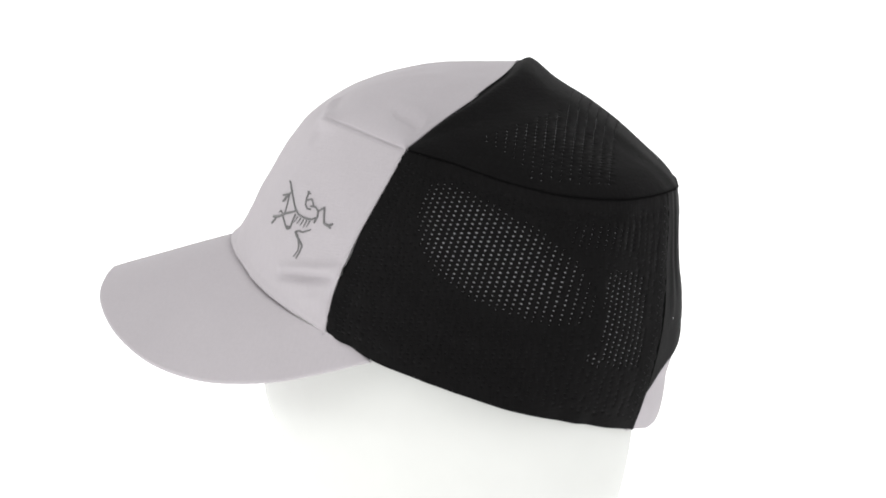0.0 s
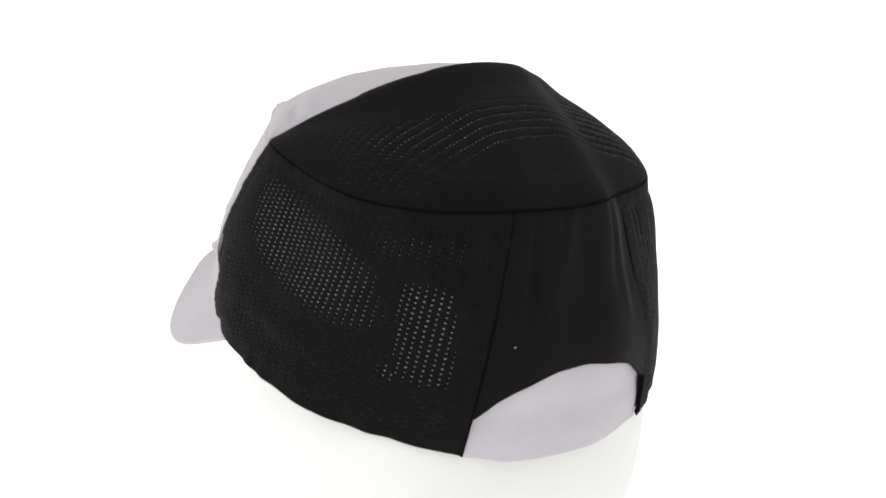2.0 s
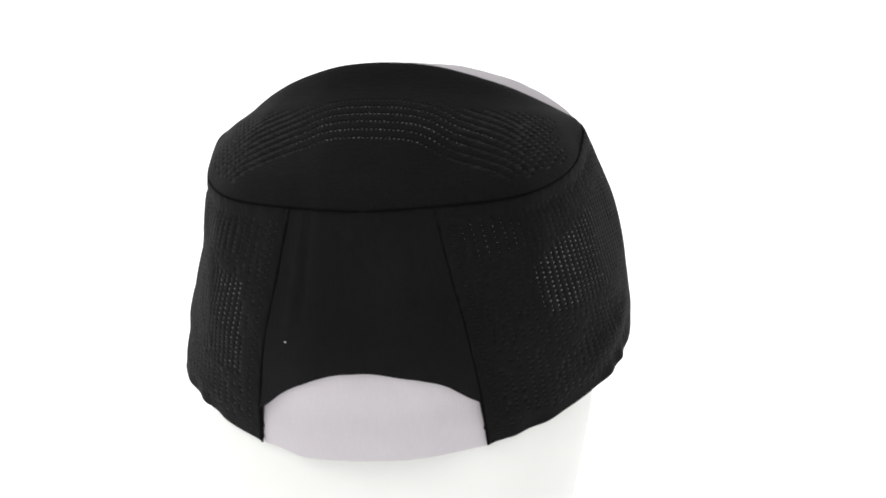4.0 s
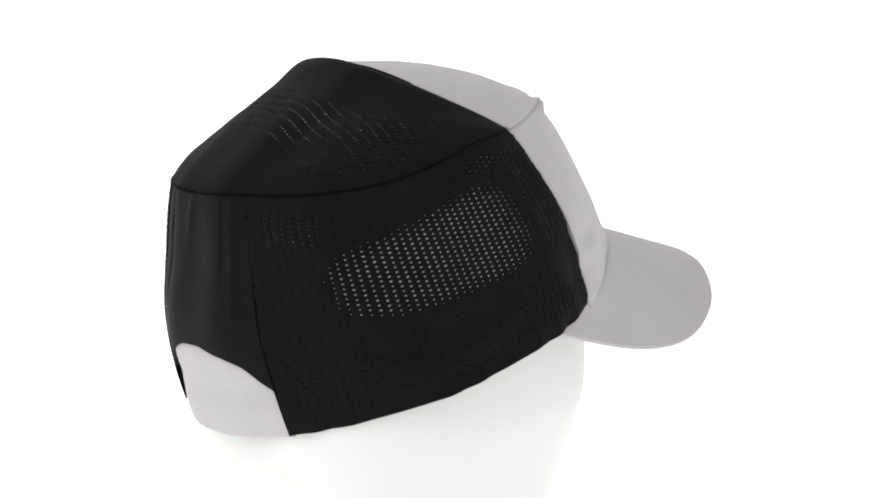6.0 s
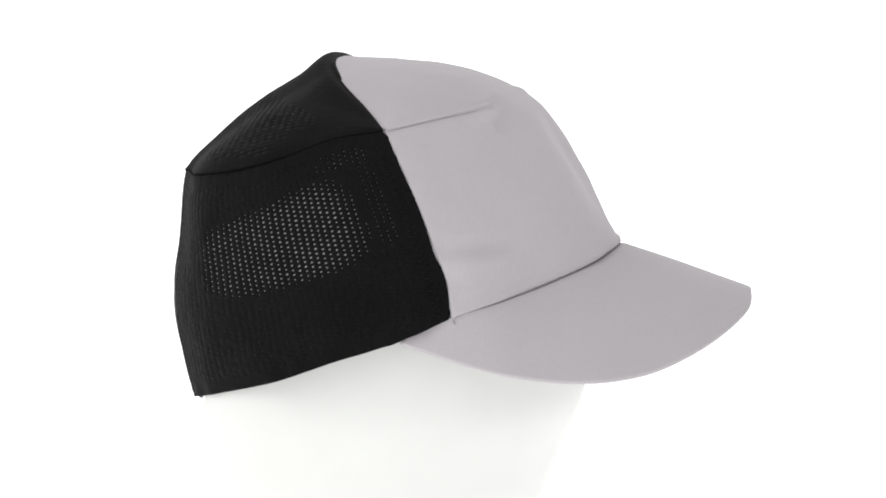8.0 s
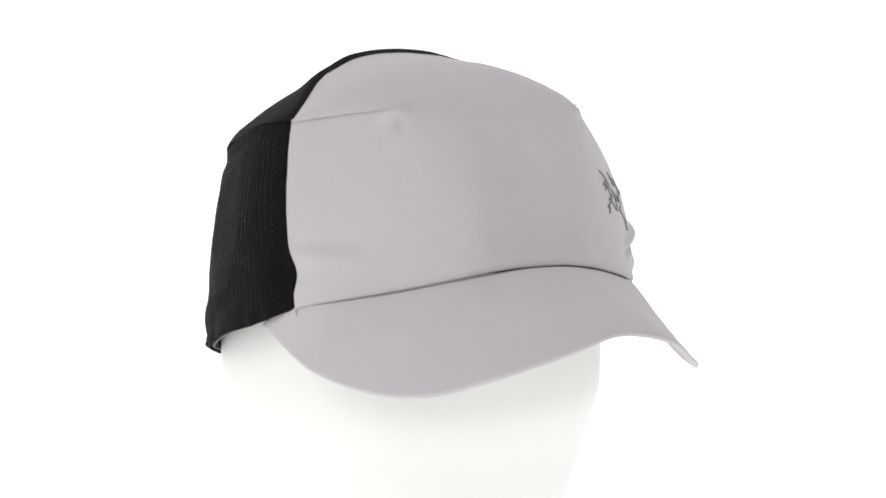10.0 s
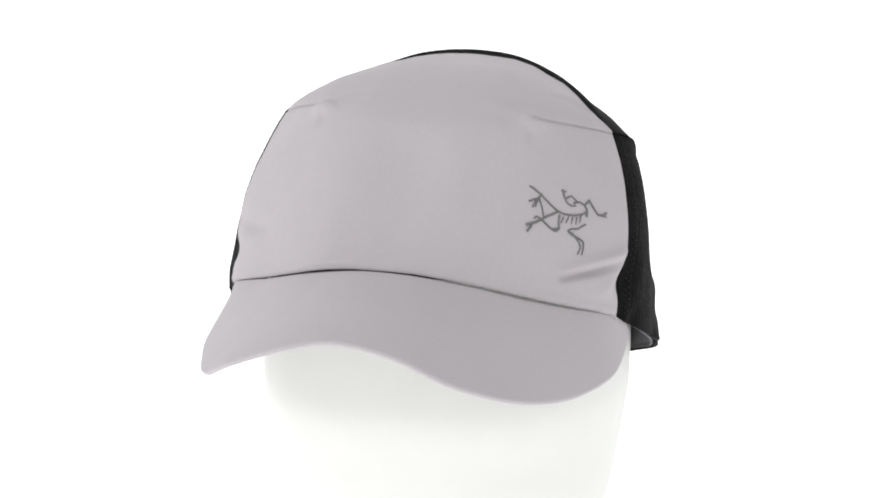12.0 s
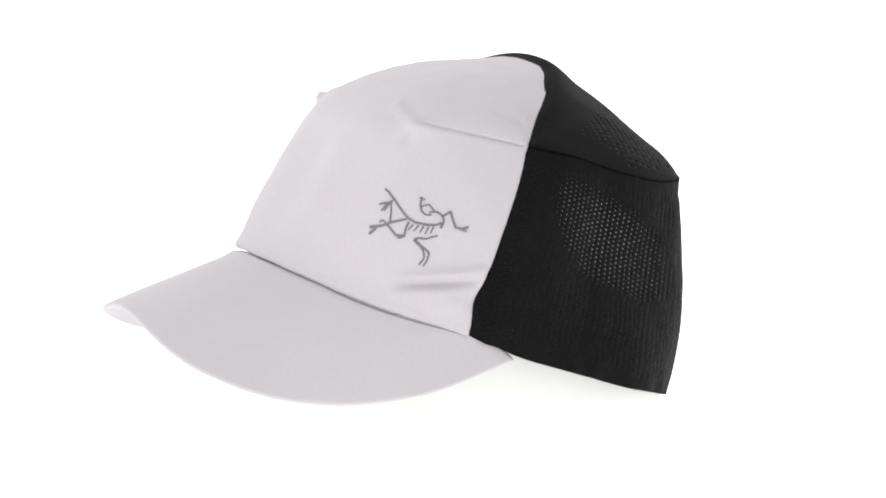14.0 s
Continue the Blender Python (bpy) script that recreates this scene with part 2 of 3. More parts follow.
def base(q):
    return np.stack([round_half(BASE_X, True, q), round_half(BASE_Y, False, q), round_half(BASE_Z, False, q)], -1)


def crown(q):
    c = np.stack([round_half(CROWN_X, True, q), round_half(CROWN_Y, False, q), round_half(CROWN_Z, False, q)], -1)
    c[..., 0] -= 0.030 * (c[..., 1] - 0.035)      # it sits a little askew on the head
    return c


def wall(q, v, belly=1.0):
    """The cap's standing wall, from its lower edge (v 0) to its crown seam (v 1)."""
    q, v = np.broadcast_arrays(np.asarray(q, float), np.asarray(v, float))
    b, c = base(q), crown(q)
    p = b + (c - b) * v[..., None]
    h = 4 * v * (1 - v)
    n = (p - np.array([0, 0.01, 0])) * np.array([1, 1, 0])
    n /= np.linalg.norm(n, axis=-1, keepdims=True) + 1e-9
    p = p + n * (belly * h * round_half(BELLY, False, q))[..., None]
    near = np.exp(-(((np.abs(q) - 1) / 0.3) ** 2))
    high = np.where(q > 0, LEAN_LEFT[0], LEAN_RIGHT[0])
    low = np.where(q > 0, LEAN_LEFT[1], LEAN_RIGHT[1])
    sway = np.exp(-(((v - 0.42) / 0.1) ** 2)) - np.exp(-(((v - 0.2) / 0.1) ** 2))
    p[..., 1] += np.where(q > 0, 0.0003, 0.0002) * sway * np.exp(-(((np.abs(q) - 1) / 0.15) ** 2))
    pinch = np.where(q > 0, 0.0028, 0.0028) * np.exp(-(((v - 0.2) / 0.085) ** 2)) * np.exp(-(((np.abs(q) - 1) / 0.075) ** 2))
    p[..., 0] -= np.sign(q) * pinch
    rear = np.clip((np.abs(q) - 1.75) / 0.35, 0, 1)
    p = p - n * (0.0030 * rear * np.exp(-(((v - 0.72) / 0.20) ** 2)))[..., None]     # drawn in under the crown seam
    p[..., 1] -= near * (high * 6.75 * v * v * (1 - v) + low * 6.75 * v * (1 - v) ** 2)
    return p


def arch(e):
    """The seam over the crown between the lavender and the black top."""
    e = np.asarray(e, float)
    xs = [-ARCH_E[1], *ARCH_E]
    y = spline(xs, [ARCH_Y[1], *ARCH_Y], np.abs(e))
    z = spline(xs, [ARCH_Z[1], *ARCH_Z], np.abs(e))
    z = z - 0.0018 * (1 - np.abs(e) ** 8)      # the seam lies a little sunk
    z = z + 0.0004 * np.exp(-(((e - 0.62) / 0.22) ** 2))
    left, right = crown(1.0), crown(-1.0)
    return right + (left - right) * ((e + 1) / 2)[..., None] + np.stack([0 * y, y, z], -1)


def top_back(e, u):
    e, u = np.broadcast_arrays(np.asarray(e, float), np.asarray(u, float))
    q = np.where(e < 0, -1, 1) * (3 - 2 * np.abs(e))
    a = arch(e)
    p = a + (crown(q) - a) * u[..., None]
    p[..., 2] += SWELL_BACK * 4 * u * (1 - u) * np.clip(1 - e**2, 0, 1) ** 0.7
    lip = np.exp(-(((u - 0.92) / 0.10) ** 2)) * np.clip((0.85 - np.abs(e)) / 0.4, 0, 1)
    p[..., 2] += 0.0008 * np.sin(math.pi * u) * np.exp(-(((np.abs(e) - 0.5) / 0.25) ** 2))
    p[..., 2] += 0.0013 * lip * np.clip((1 - u) / 0.04, 0, 1)
    p[..., 2] += 0.0046 * np.exp(-(((u - 0.08) / np.where(u < 0.08, 0.065, 0.12)) ** 2)) * np.clip(1 - e**2, 0, 1) ** 0.6 * np.clip((0.97 - np.abs(e)) / 0.35, 0, 1)
    return p


def top_front(e, u):
    e, u = np.broadcast_arrays(np.asarray(e, float), np.asarray(u, float))
    a = arch(e)
    p = a + (crown(e) - a) * u[..., None]
    w = u**1.25
    p[..., 2] += SWELL_FRONT * 4 * w * (1 - w) * np.clip(1 - e**2, 0, 1) ** 0.7
    return p


def rim(e):
    e = np.asarray(e, float)
    a = np.abs(e)
    xs = [-RIM_E[-2], *RIM_E[::-1]]
    out = []
    for table, s in ((RIM_X, -1), (RIM_Y, 1), (RIM_Z, 1)):
        left = spline(xs, [s * table[1][-2], *table[0][::-1]], a)
        right = spline(xs, [s * table[0][-2], *table[1][::-1]], a)
        out.append(np.where(e >= 0, left, s * right))
    return np.stack(out, -1)


def brim_surface(e, u):
    e, u = np.broadcast_arrays(np.asarray(e, float), np.asarray(u, float))
    b, o = base(e), rim(e)
    p = b + (o - b) * u[..., None]
    p[..., 2] += 0.012 * u * (1 - u) * np.abs(e)
    return p


def rumple(p, size, depth, seed, up=False):
    """Soft unevenness of worn cloth along its normals (or upwards)."""
    n = np.array([0, 0, 1.0]) if up else normals(p)
    off = np.zeros(p.shape[:2])
    shift = Vector((seed * 7.3, seed * 3.1, seed * 1.7))
    for i in range(p.shape[0]):
        for j in range(p.shape[1]):
            off[i, j] = noise.noise(Vector(p[i, j]) / size + shift) + 0.4 * noise.noise(Vector(p[i, j]) / (size * 0.4) + shift)
    return p + n * (depth * off)[..., None]


def ridge(a, b, a0, b0, a1, b1, width, tall):
    """A fold that runs from (a0, b0) to (a1, b1) in the panel's own coordinates."""
    dx, dy = a1 - a0, b1 - b0
    k = np.clip(((a - a0) * dx + (b - b0) * dy) / (dx * dx + dy * dy), 0, 1)
    d = np.hypot(a - a0 - k * dx, b - b0 - k * dy)
    return tall * np.exp(-((d / width) ** 2)) * (0.35 + 0.65 * np.sin(math.pi * (0.15 + 0.7 * k)))


def on_grid(a_values, b_values, p):
    """A surface that reads a finished panel: place at (a, b) between its points."""
    def place(a, b):
        i = int(np.clip(np.searchsorted(a_values, a) - 1, 0, len(a_values) - 2))
        j = int(np.clip(np.searchsorted(b_values, b) - 1, 0, len(b_values) - 2))
        x = (a - a_values[i]) / (a_values[i + 1] - a_values[i])
        y = (b - b_values[j]) / (b_values[j + 1] - b_values[j])
        return (1 - x) * ((1 - y) * p[i, j] + y * p[i, j + 1]) + x * ((1 - y) * p[i + 1, j] + y * p[i + 1, j + 1])
    return place


def patch(centre, half, step, size, power=3.0, lean=0.0, slope=0.0, taper=0.0, stray=0.02):
    """Eyelets of one perforated patch: close columns, every other one set over by half a step, smaller towards its edge."""
    rng = random.Random(int(1000 * (abs(centre[0]) + 7 * centre[1])))
    rows, cols = int(1.5 * half[1] / step[1]) + 2, int(1.3 * half[0] / step[0]) + 2
    found = []
    for i in range(-rows, rows + 1):
        for j in range(-cols, cols + 1):
            da, db = j * step[0], (i + 0.5 * (j % 2)) * step[1]
            tall = half[1] * (1 - taper * da / half[0])
            m = abs((da - lean * db) / half[0]) ** power + abs((db - slope * da) / max(tall, 0.01)) ** power
            if m < 1:
                found.append((centre[0] + da + step[0] * rng.uniform(-stray, stray), centre[1] + db + step[1] * rng.uniform(-stray, stray),
                              size * (1 - 0.55 * m**2.2) * rng.uniform(0.85, 1.1)))
    return found


def lattice(a0, a1, b0, b1, step, size, seed):
    """The closed stitches of the knit: small dimples over a whole panel."""
    rng = random.Random(seed)
    found = []
    for j in range(int((a1 - a0) / step[0]) + 1):
        for i in range(int((b1 - b0) / step[1])):
            if rng.random() < 0.85:
                found.append((a0 + (j + rng.uniform(-0.15, 0.15)) * step[0], b0 + (i + 0.5 * (j % 2) + rng.uniform(-0.06, 0.06)) * step[1], size * rng.uniform(0.7, 1.1)))
    return found


def clear_of(dimples, eyelets, gap):
    """Dimples that keep clear of the eyelets, gap in the panel's own coordinates."""
    at = np.array([k[:2] for k in eyelets])
    return [d for d in dimples if (np.abs((at - d[:2]) / gap).max(axis=1) > 1).all()]


def punched(name, p, a_values, b_values, eyelets, dimples, material, parent, thick=0.0012, groove=0.0007, depth=0.0004, long=1.15, rows=None):
    """A knitted panel with eyelets and dimples sunk into it, and pale discs at the eyelets' bottoms in place of the
    white head behind.
    """
    n = normals(p)
    r, c = p.shape[:2]
    sink = np.zeros((r, c))
    sink[0], sink[-1], sink[:, 0], sink[:, -1] = groove, groove, groove, groove
    p = p - n * sink[..., None]
    la = np.linalg.norm(np.diff(p, axis=0), axis=-1).sum(0).mean() / (a_values[-1] - a_values[0])
    lb = np.linalg.norm(np.diff(p, axis=1), axis=-1).sum(1).mean() / (b_values[-1] - b_values[0])

    def place(a, b):
        i = np.clip(np.searchsorted(a_values, a) - 1, 0, r - 2)
        j = np.clip(np.searchsorted(b_values, b) - 1, 0, c - 2)
        x = ((a - a_values[i]) / (a_values[i + 1] - a_values[i]))[:, None]
        y = ((b - b_values[j]) / (b_values[j + 1] - b_values[j]))[:, None]
        mix = lambda g: (1 - x) * ((1 - y) * g[i, j] + y * g[i, j + 1]) + x * ((1 - y) * g[i + 1, j] + y * g[i + 1, j + 1])
        return mix(p), mix(n)

    loops = []
    ga, gb = np.meshgrid(a_values, b_values, indexing="ij")
    holes = [(*k, True) for k in eyelets] + [(*k, False) for k in dimples]
    keep = np.ones((r, c), bool)
    for a, b, size, _ in holes:
        i0, i1 = np.searchsorted(a_values, (a - 2.2 * size / la, a + 2.2 * size / la))
        j0, j1 = np.searchsorted(b_values, (b - 2.2 * size / lb, b + 2.2 * size / lb))
        keep[i0:i1, j0:j1] = False
    keep[0], keep[-1], keep[:, 0], keep[:, -1] = True, True, True, True
    own = -np.ones((r, c), int)
    own[keep] = np.arange(keep.sum())
    flat = list(zip(ga[keep] * la, gb[keep] * lb))
    for a, b, size, pale in holes:
        # each eyelet lies along the knit's rows: a given way, or else along a
        i, j = min(np.searchsorted(a_values, a), r - 2), min(np.searchsorted(b_values, b), c - 2)
        ja = (p[i + 1, j] - p[i - 1, j]) / (a_values[i + 1] - a_values[i - 1])
        jb = (p[i, j + 1] - p[i, j - 1]) / (b_values[j + 1] - b_values[j - 1])
        up = n[i, j]
        t1 = ja if rows is None else rows - up * up.dot(rows)
        t1 = t1 / np.linalg.norm(t1)
        t2 = np.cross(up, t1)
        solve = np.linalg.pinv(np.stack([ja, jb], 1))
        ring = []
        for k in range(8 if pale else 6):
            w = 2 * math.pi * k / (8 if pale else 6)
            wide, tall = (long, 0.62) if pale else (2.2, 0.5)      # closed stitches are short dashes
            x, y = wide * math.cos(w) * size, tall * math.sin(w) * size
            ring.append(len(flat))
            d = solve @ (x * t1 + y * t2)
            flat.append(((a + d[0]) * la, (b + d[1]) * lb))
        (x0, y0), (x1, y1), (x2, y2) = (flat[k] for k in ring[:3])
        loops.append(ring if (x1 - x0) * (y2 - y0) > (y1 - y0) * (x2 - x0) else ring[::-1])
    out_v, _, out_f, from_v, _, from_f = geometry.delaunay_2d_cdt([Vector(k) for k in flat], [], loops, 0, 1e-7)
    at = np.array([tuple(k) for k in out_v])
    top, nn = place(at[:, 0] / la, at[:, 1] / lb)
    new_of = {}
    for k, olds in enumerate(from_v):
        for o in olds:
            new_of[o] = k
    verts = list(top)
    faces = [list(f) for f, src in zip(out_f, from_f) if not src]
    back = len(verts)
    verts += list((p - n * thick).reshape(-1, 3))
    idx = np.arange(r * c).reshape(r, c) + back
    f = faces[len(faces) // 2]
    flip = np.cross(top[f[1]] - top[f[0]], top[f[2]] - top[f[0]]).dot(nn[f[0]]) < 0
    if flip:
        faces = [g[::-1] for g in faces]
    for i in range(r - 1):
        for j in range(c - 1):
            f = [idx[i, j], idx[i + 1, j], idx[i + 1, j + 1], idx[i, j + 1]]
            faces.append(f if flip else f[::-1])
    ij = [(0, j) for j in range(c)] + [(i, c - 1) for i in range(1, r)] + [(r - 1, j) for j in range(c - 2, -1, -1)] + [(i, 0) for i in range(r - 2, 0, -1)]
    for (i, j), (k, l) in zip(ij, ij[1:] + ij[:1]):
        f = [new_of[own[i, j]], new_of[own[k, l]], idx[k, l], idx[i, j]]
        faces.append(f if flip else f[::-1])
    floor_v, floor_f = [], []
    for ring, (a, b, size, pale) in zip(loops, holes):
        ids = [new_of[k] for k in ring]
        deep = depth if pale else 0.00005
        low = [top[k] - nn[k] * deep for k in ids]
        k0 = len(verts)
        verts += low
        m = len(ids)
        for k in range(m):
            f = [ids[k], ids[(k + 1) % m], k0 + (k + 1) % m, k0 + k]
            faces.append(f[::-1] if flip else f)
        if pale:
            f0 = len(floor_v)
            floor_v += [v + nn[ids[0]] * 0.00002 for v in low]
            f = list(range(f0, f0 + m))
            floor_f.append(f[::-1] if flip else f)
        else:
            f = list(range(k0, k0 + m))
            faces.append(f[::-1] if flip else f)
    panel = mesh_object(name, verts, [[int(k) for k in f] for f in faces], material, parent)
    # added pale discs: they stand in for the white head seen through the mesh
    discs = mesh_object("eyelet_discs", floor_v, floor_f, EYELET_PALE, panel, smooth=False)
    tagged(discs, "pale discs in place of the white head behind the eyelets", kind="stuff")
    return panel


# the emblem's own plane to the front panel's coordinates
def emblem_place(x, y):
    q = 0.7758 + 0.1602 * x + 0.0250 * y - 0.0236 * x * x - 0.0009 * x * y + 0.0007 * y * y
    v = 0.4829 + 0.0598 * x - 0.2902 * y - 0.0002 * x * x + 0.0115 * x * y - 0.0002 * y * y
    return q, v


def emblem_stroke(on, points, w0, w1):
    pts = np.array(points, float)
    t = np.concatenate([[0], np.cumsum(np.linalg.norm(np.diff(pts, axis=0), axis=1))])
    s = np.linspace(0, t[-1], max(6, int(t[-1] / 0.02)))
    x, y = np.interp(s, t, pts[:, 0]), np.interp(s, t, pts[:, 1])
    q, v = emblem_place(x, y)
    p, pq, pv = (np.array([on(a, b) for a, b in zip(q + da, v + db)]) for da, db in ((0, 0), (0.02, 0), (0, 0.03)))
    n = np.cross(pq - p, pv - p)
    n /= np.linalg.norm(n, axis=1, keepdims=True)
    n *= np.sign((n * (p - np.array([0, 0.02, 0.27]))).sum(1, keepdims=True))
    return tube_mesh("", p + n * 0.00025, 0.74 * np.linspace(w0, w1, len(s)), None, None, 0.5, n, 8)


def build_cap():
    cap = tagged(new("running_cap"), "lavender and black running cap with curved brim on white head form", "cap")

    # front panel: up from the brim seam, over the crown and back to the arched seam; darts at its upper corners
    vs = np.concatenate([[0, 0.006, 0.012], np.linspace(0.03, 0.97, 52), [0.985]])
    us = np.concatenate([[0.012], np.linspace(0.035, 0.97, 46), [0.985, 0.993, 1.0]])
    qs = np.clip(-1 + 2 * steps(150, 0.006), -0.9995, 0.9995)
    q, v = np.meshgrid(qs, vs, indexing="ij")
    e, u = np.meshgrid(qs, us, indexing="ij")
    seam_row = wall(qs, np.full(len(qs), 1.0))[:, None]
    p = np.concatenate([wall(q, v), seam_row, top_front(e, 1 - u)], axis=1)
    q = np.repeat(qs[:, None], p.shape[1], axis=1)
    h = np.repeat(np.concatenate([vs, [1.0], 1 + us])[None], len(qs), axis=0)
    for _ in range(24):     # one soft curve over the brow between the two darts
        soft = np.clip((0.66 - np.abs(q[:, 1:-1])) / 0.12, 0, 1) * np.exp(-(((h[:, 1:-1] - 1) / 0.12) ** 2))
        p[:, 1:-1] += soft[..., None] * 0.5 * (0.5 * (p[:, 2:] + p[:, :-2]) - p[:, 1:-1])
    dart = np.clip((np.abs(q) - 0.62) / 0.05, 0, 1)
    fold = (ridge(q, h, 0.76, 0.20, 0.99, 0.36, 0.022, 0.0026) - ridge(q, h, 0.75, 0.15, 0.97, 0.28, 0.016, 0.0030)
            + ridge(q, h, 0.90, 0.10, 0.97, 0.20, 0.03, 0.0013)
            - ridge(q, h, -0.96, 0.36, -0.78, 0.30, 0.05, 0.0016) + ridge(q, h, -0.96, 0.27, -0.80, 0.22, 0.05, 0.0007)
            + ridge(q, h, -0.45, 0.06, -0.2, 0.05, 0.04, 0.0008)
            + ridge(q, h, 0.64, 1.02, 0.70, 0.98, 0.035, 0.0022) + ridge(q, h, -0.64, 1.02, -0.70, 0.98, 0.035, 0.0030)
            - ridge(q, h, 0.66, 0.95, 0.65, 0.88, 0.02, 0.0010) - ridge(q, h, -0.66, 0.95, -0.65, 0.88, 0.02, 0.0010)
            + ridge(q, h, 0.42, 1.12, 0.62, 1.05, 0.03, 0.0012) + ridge(q, h, -0.66, 1.09, -0.36, 1.13, 0.03, 0.0010)
            - ridge(q, h, 0.42, 1.16, 0.60, 1.10, 0.03, 0.0008)
            - ridge(q, h, 0.80, 1.5, 0.86, 1.8, 0.03, 0.0012) + ridge(q, h, 0.70, 1.5, 0.80, 1.85, 0.04, 0.0008)
            + 0.0009 * np.exp(-(((h - 0.03) / 0.02) ** 2))
            - dart * 0.0011 * np.exp(-(((h - 1) / 0.008) ** 2)))
    p = p + normals(p) * (fold * np.clip((1 - np.abs(q)) / 0.02, 0, 1))[..., None]
    p = rumple(rumple(p, 0.034, 0.0008, 1), 0.011, 0.00022, 12)
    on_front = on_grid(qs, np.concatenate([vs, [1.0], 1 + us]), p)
    front = sheet("front_panel", p, LAVENDER, cap)
    tagged(front, "lavender woven front panel with two corner darts")
    for side in (1, -1):
        at = np.flatnonzero((side * qs > 0.66) & (side * qs < 0.993))
        # thin darker cord laid in the dart for the shade of its groove
        cord("dart_shade_line", p[at, len(vs)] - 0.0001 * normals(p)[at, len(vs)], 0.00017, DART_SHADE, front)

    # black top panel: its knit runs straight across the cap, in rows of small eyelets
    e, u = np.meshgrid(0.994 * (-1 + 2 * steps(150, 0.006)), steps(70), indexing="ij")
    p = top_back(e, u)
    for _ in range(260):    # the stretched cloth shows no kink where the back seams end
        p[1:-1, 1:-1, 2] += 0.5 * ((0.5 * (p[2:, 1:-1, 2] + p[:-2, 1:-1, 2]) - p[1:-1, 1:-1, 2]) * np.clip((0.97 - np.abs(e[1:-1, 1:-1])) / 0.2, 0, 1)
                                   * np.clip((1 - u[1:-1, 1:-1]) / 0.15, 0, 1))
    p = rumple(p, 0.035, 0.0006, 3)
    fe, fu = np.meshgrid(np.linspace(-0.9, 0.9, 241), np.linspace(0.1, 0.97, 121), indexing="ij")
    plan = top_back(fe, fu)[..., :2]
    ge, gu = np.gradient(plan, axis=0) / (fe[1, 0] - fe[0, 0]), np.gradient(plan, axis=1) / (fu[0, 1] - fu[0, 0])
    eyelets = []
    rng = random.Random(5)
    for k in range(16):
        row = 0.028 + 0.0039 * k
        for i in range(-42, 43):
            x = 0.0019 * (i + 0.5 * (k % 2))
            miss = np.array([x, row]) - plan
            gap = (miss**2).sum(-1)
            near = np.unravel_index(gap.argmin(), gap.shape)
            if gap[near] > 0.0015**2:
                continue
            d = np.linalg.solve(np.stack([ge[near], gu[near]], 1), miss[near])
            a, b = fe[near] + d[0], fu[near] + d[1]
            high = 0.51 + 0.06 * a * a
            m = abs(a / 0.78) ** 6 + abs((b - high) / 0.18) ** 4
            if m < 1:
                eyelets.append((a, b, 0.00048 * (1 - 0.5 * m) * rng.uniform(0.85, 1.1)))
            elif 0.3 < abs(a) < 0.75 and high < b < 0.93:
                eyelets.append((a, b, 0.00027 * rng.uniform(0.8, 1.1)))

    top = punched("top_panel", p, e[:, 0], u[0], eyelets, [], BLACK_KNIT, cap, depth=0.00034, rows=np.array([1.0, 0, 0]))
    tagged(top, "black stretch knit top panel with fine eyelet rows")

    # black side panels
    for side in (1, -1):
        a, b = np.meshgrid(1 + steps(80), steps(50), indexing="ij")
        p = wall(side * a, b)
        fold = (ridge(a, b, 1.05, 0.25, 1.0, 0.45, 0.05, -0.0012) + ridge(a, b, 1.1, 0.1, 1.9, 0.10, 0.05, 0.0006)
                + ridge(a, b, 1.2, 0.93, 1.9, 0.93, 0.03, -0.0008))
        fold = fold + 0.0006 * np.exp(-((b / 0.07) ** 2)) * np.sin(a * 43 + 2 * np.sin(a * 17 + side)) * np.clip((2 - a) / 0.1, 0, 1)
        if side < 0:
            fold = fold + ridge(a, b, 1.36, 0.20, 1.62, 0.17, 0.055, 0.0014) - ridge(a, b, 1.40, 0.09, 1.60, 0.07, 0.04, 0.0012)
        else:
            fold = fold + ridge(a, b, 1.30, 0.30, 1.55, 0.26, 0.06, 0.0014) - ridge(a, b, 1.42, 0.60, 1.60, 0.66, 0.12, 0.0010)
        pucker = np.exp(-(((1 - b) / 0.05) ** 2)) + np.exp(-(((a - 1) / 0.03) ** 2)) + np.exp(-(((2 - a) / 0.03) ** 2))
        fold = fold + 0.00035 * pucker * np.sin(a * 170 + 3 * np.sin(b * 23)) * np.sin(b * 90 + 2 * np.sin(a * 31))
        p = p + normals(p) * fold[..., None]
        p = rumple(p, 0.028, 0.0008, 4 + side)
        gap = (0.0225, 0.0222)
        if side > 0:
            eyelets = (patch((1.46, 0.645), (0.27, 0.22), gap, 0.00051, 2.8, -0.30, -0.20, 0.10)
                       + patch((1.85, 0.475), (0.062, 0.215), (0.0165, 0.0222), 0.00048, 6.0, -0.10)
                       + patch((1.825, 0.295), (0.055, 0.04), (0.0165, 0.0222), 0.00050, 4.0)
                       + patch((1.77, 0.83), (0.13, 0.06), gap, 0.00026, 4.0))
        else:
            eyelets = (patch((1.49, 0.605), (0.315, 0.205), gap, 0.00058, 3.6, 0.10, -0.10, 0.20)
                       + patch((1.12, 0.66), (0.035, 0.22), gap, 0.00026, 4.0)
                       + patch((1.20, 0.90), (0.11, 0.04), gap, 0.00032, 4.0)
                       + patch((1.86, 0.85), (0.08, 0.08), gap, 0.00026, 4.0))
        eyelets = [k for n, k in enumerate(eyelets)
                   if all(abs(k[0] - o[0]) > 0.011 or abs(k[1] - o[1]) > 0.011 for o in eyelets[:n])]
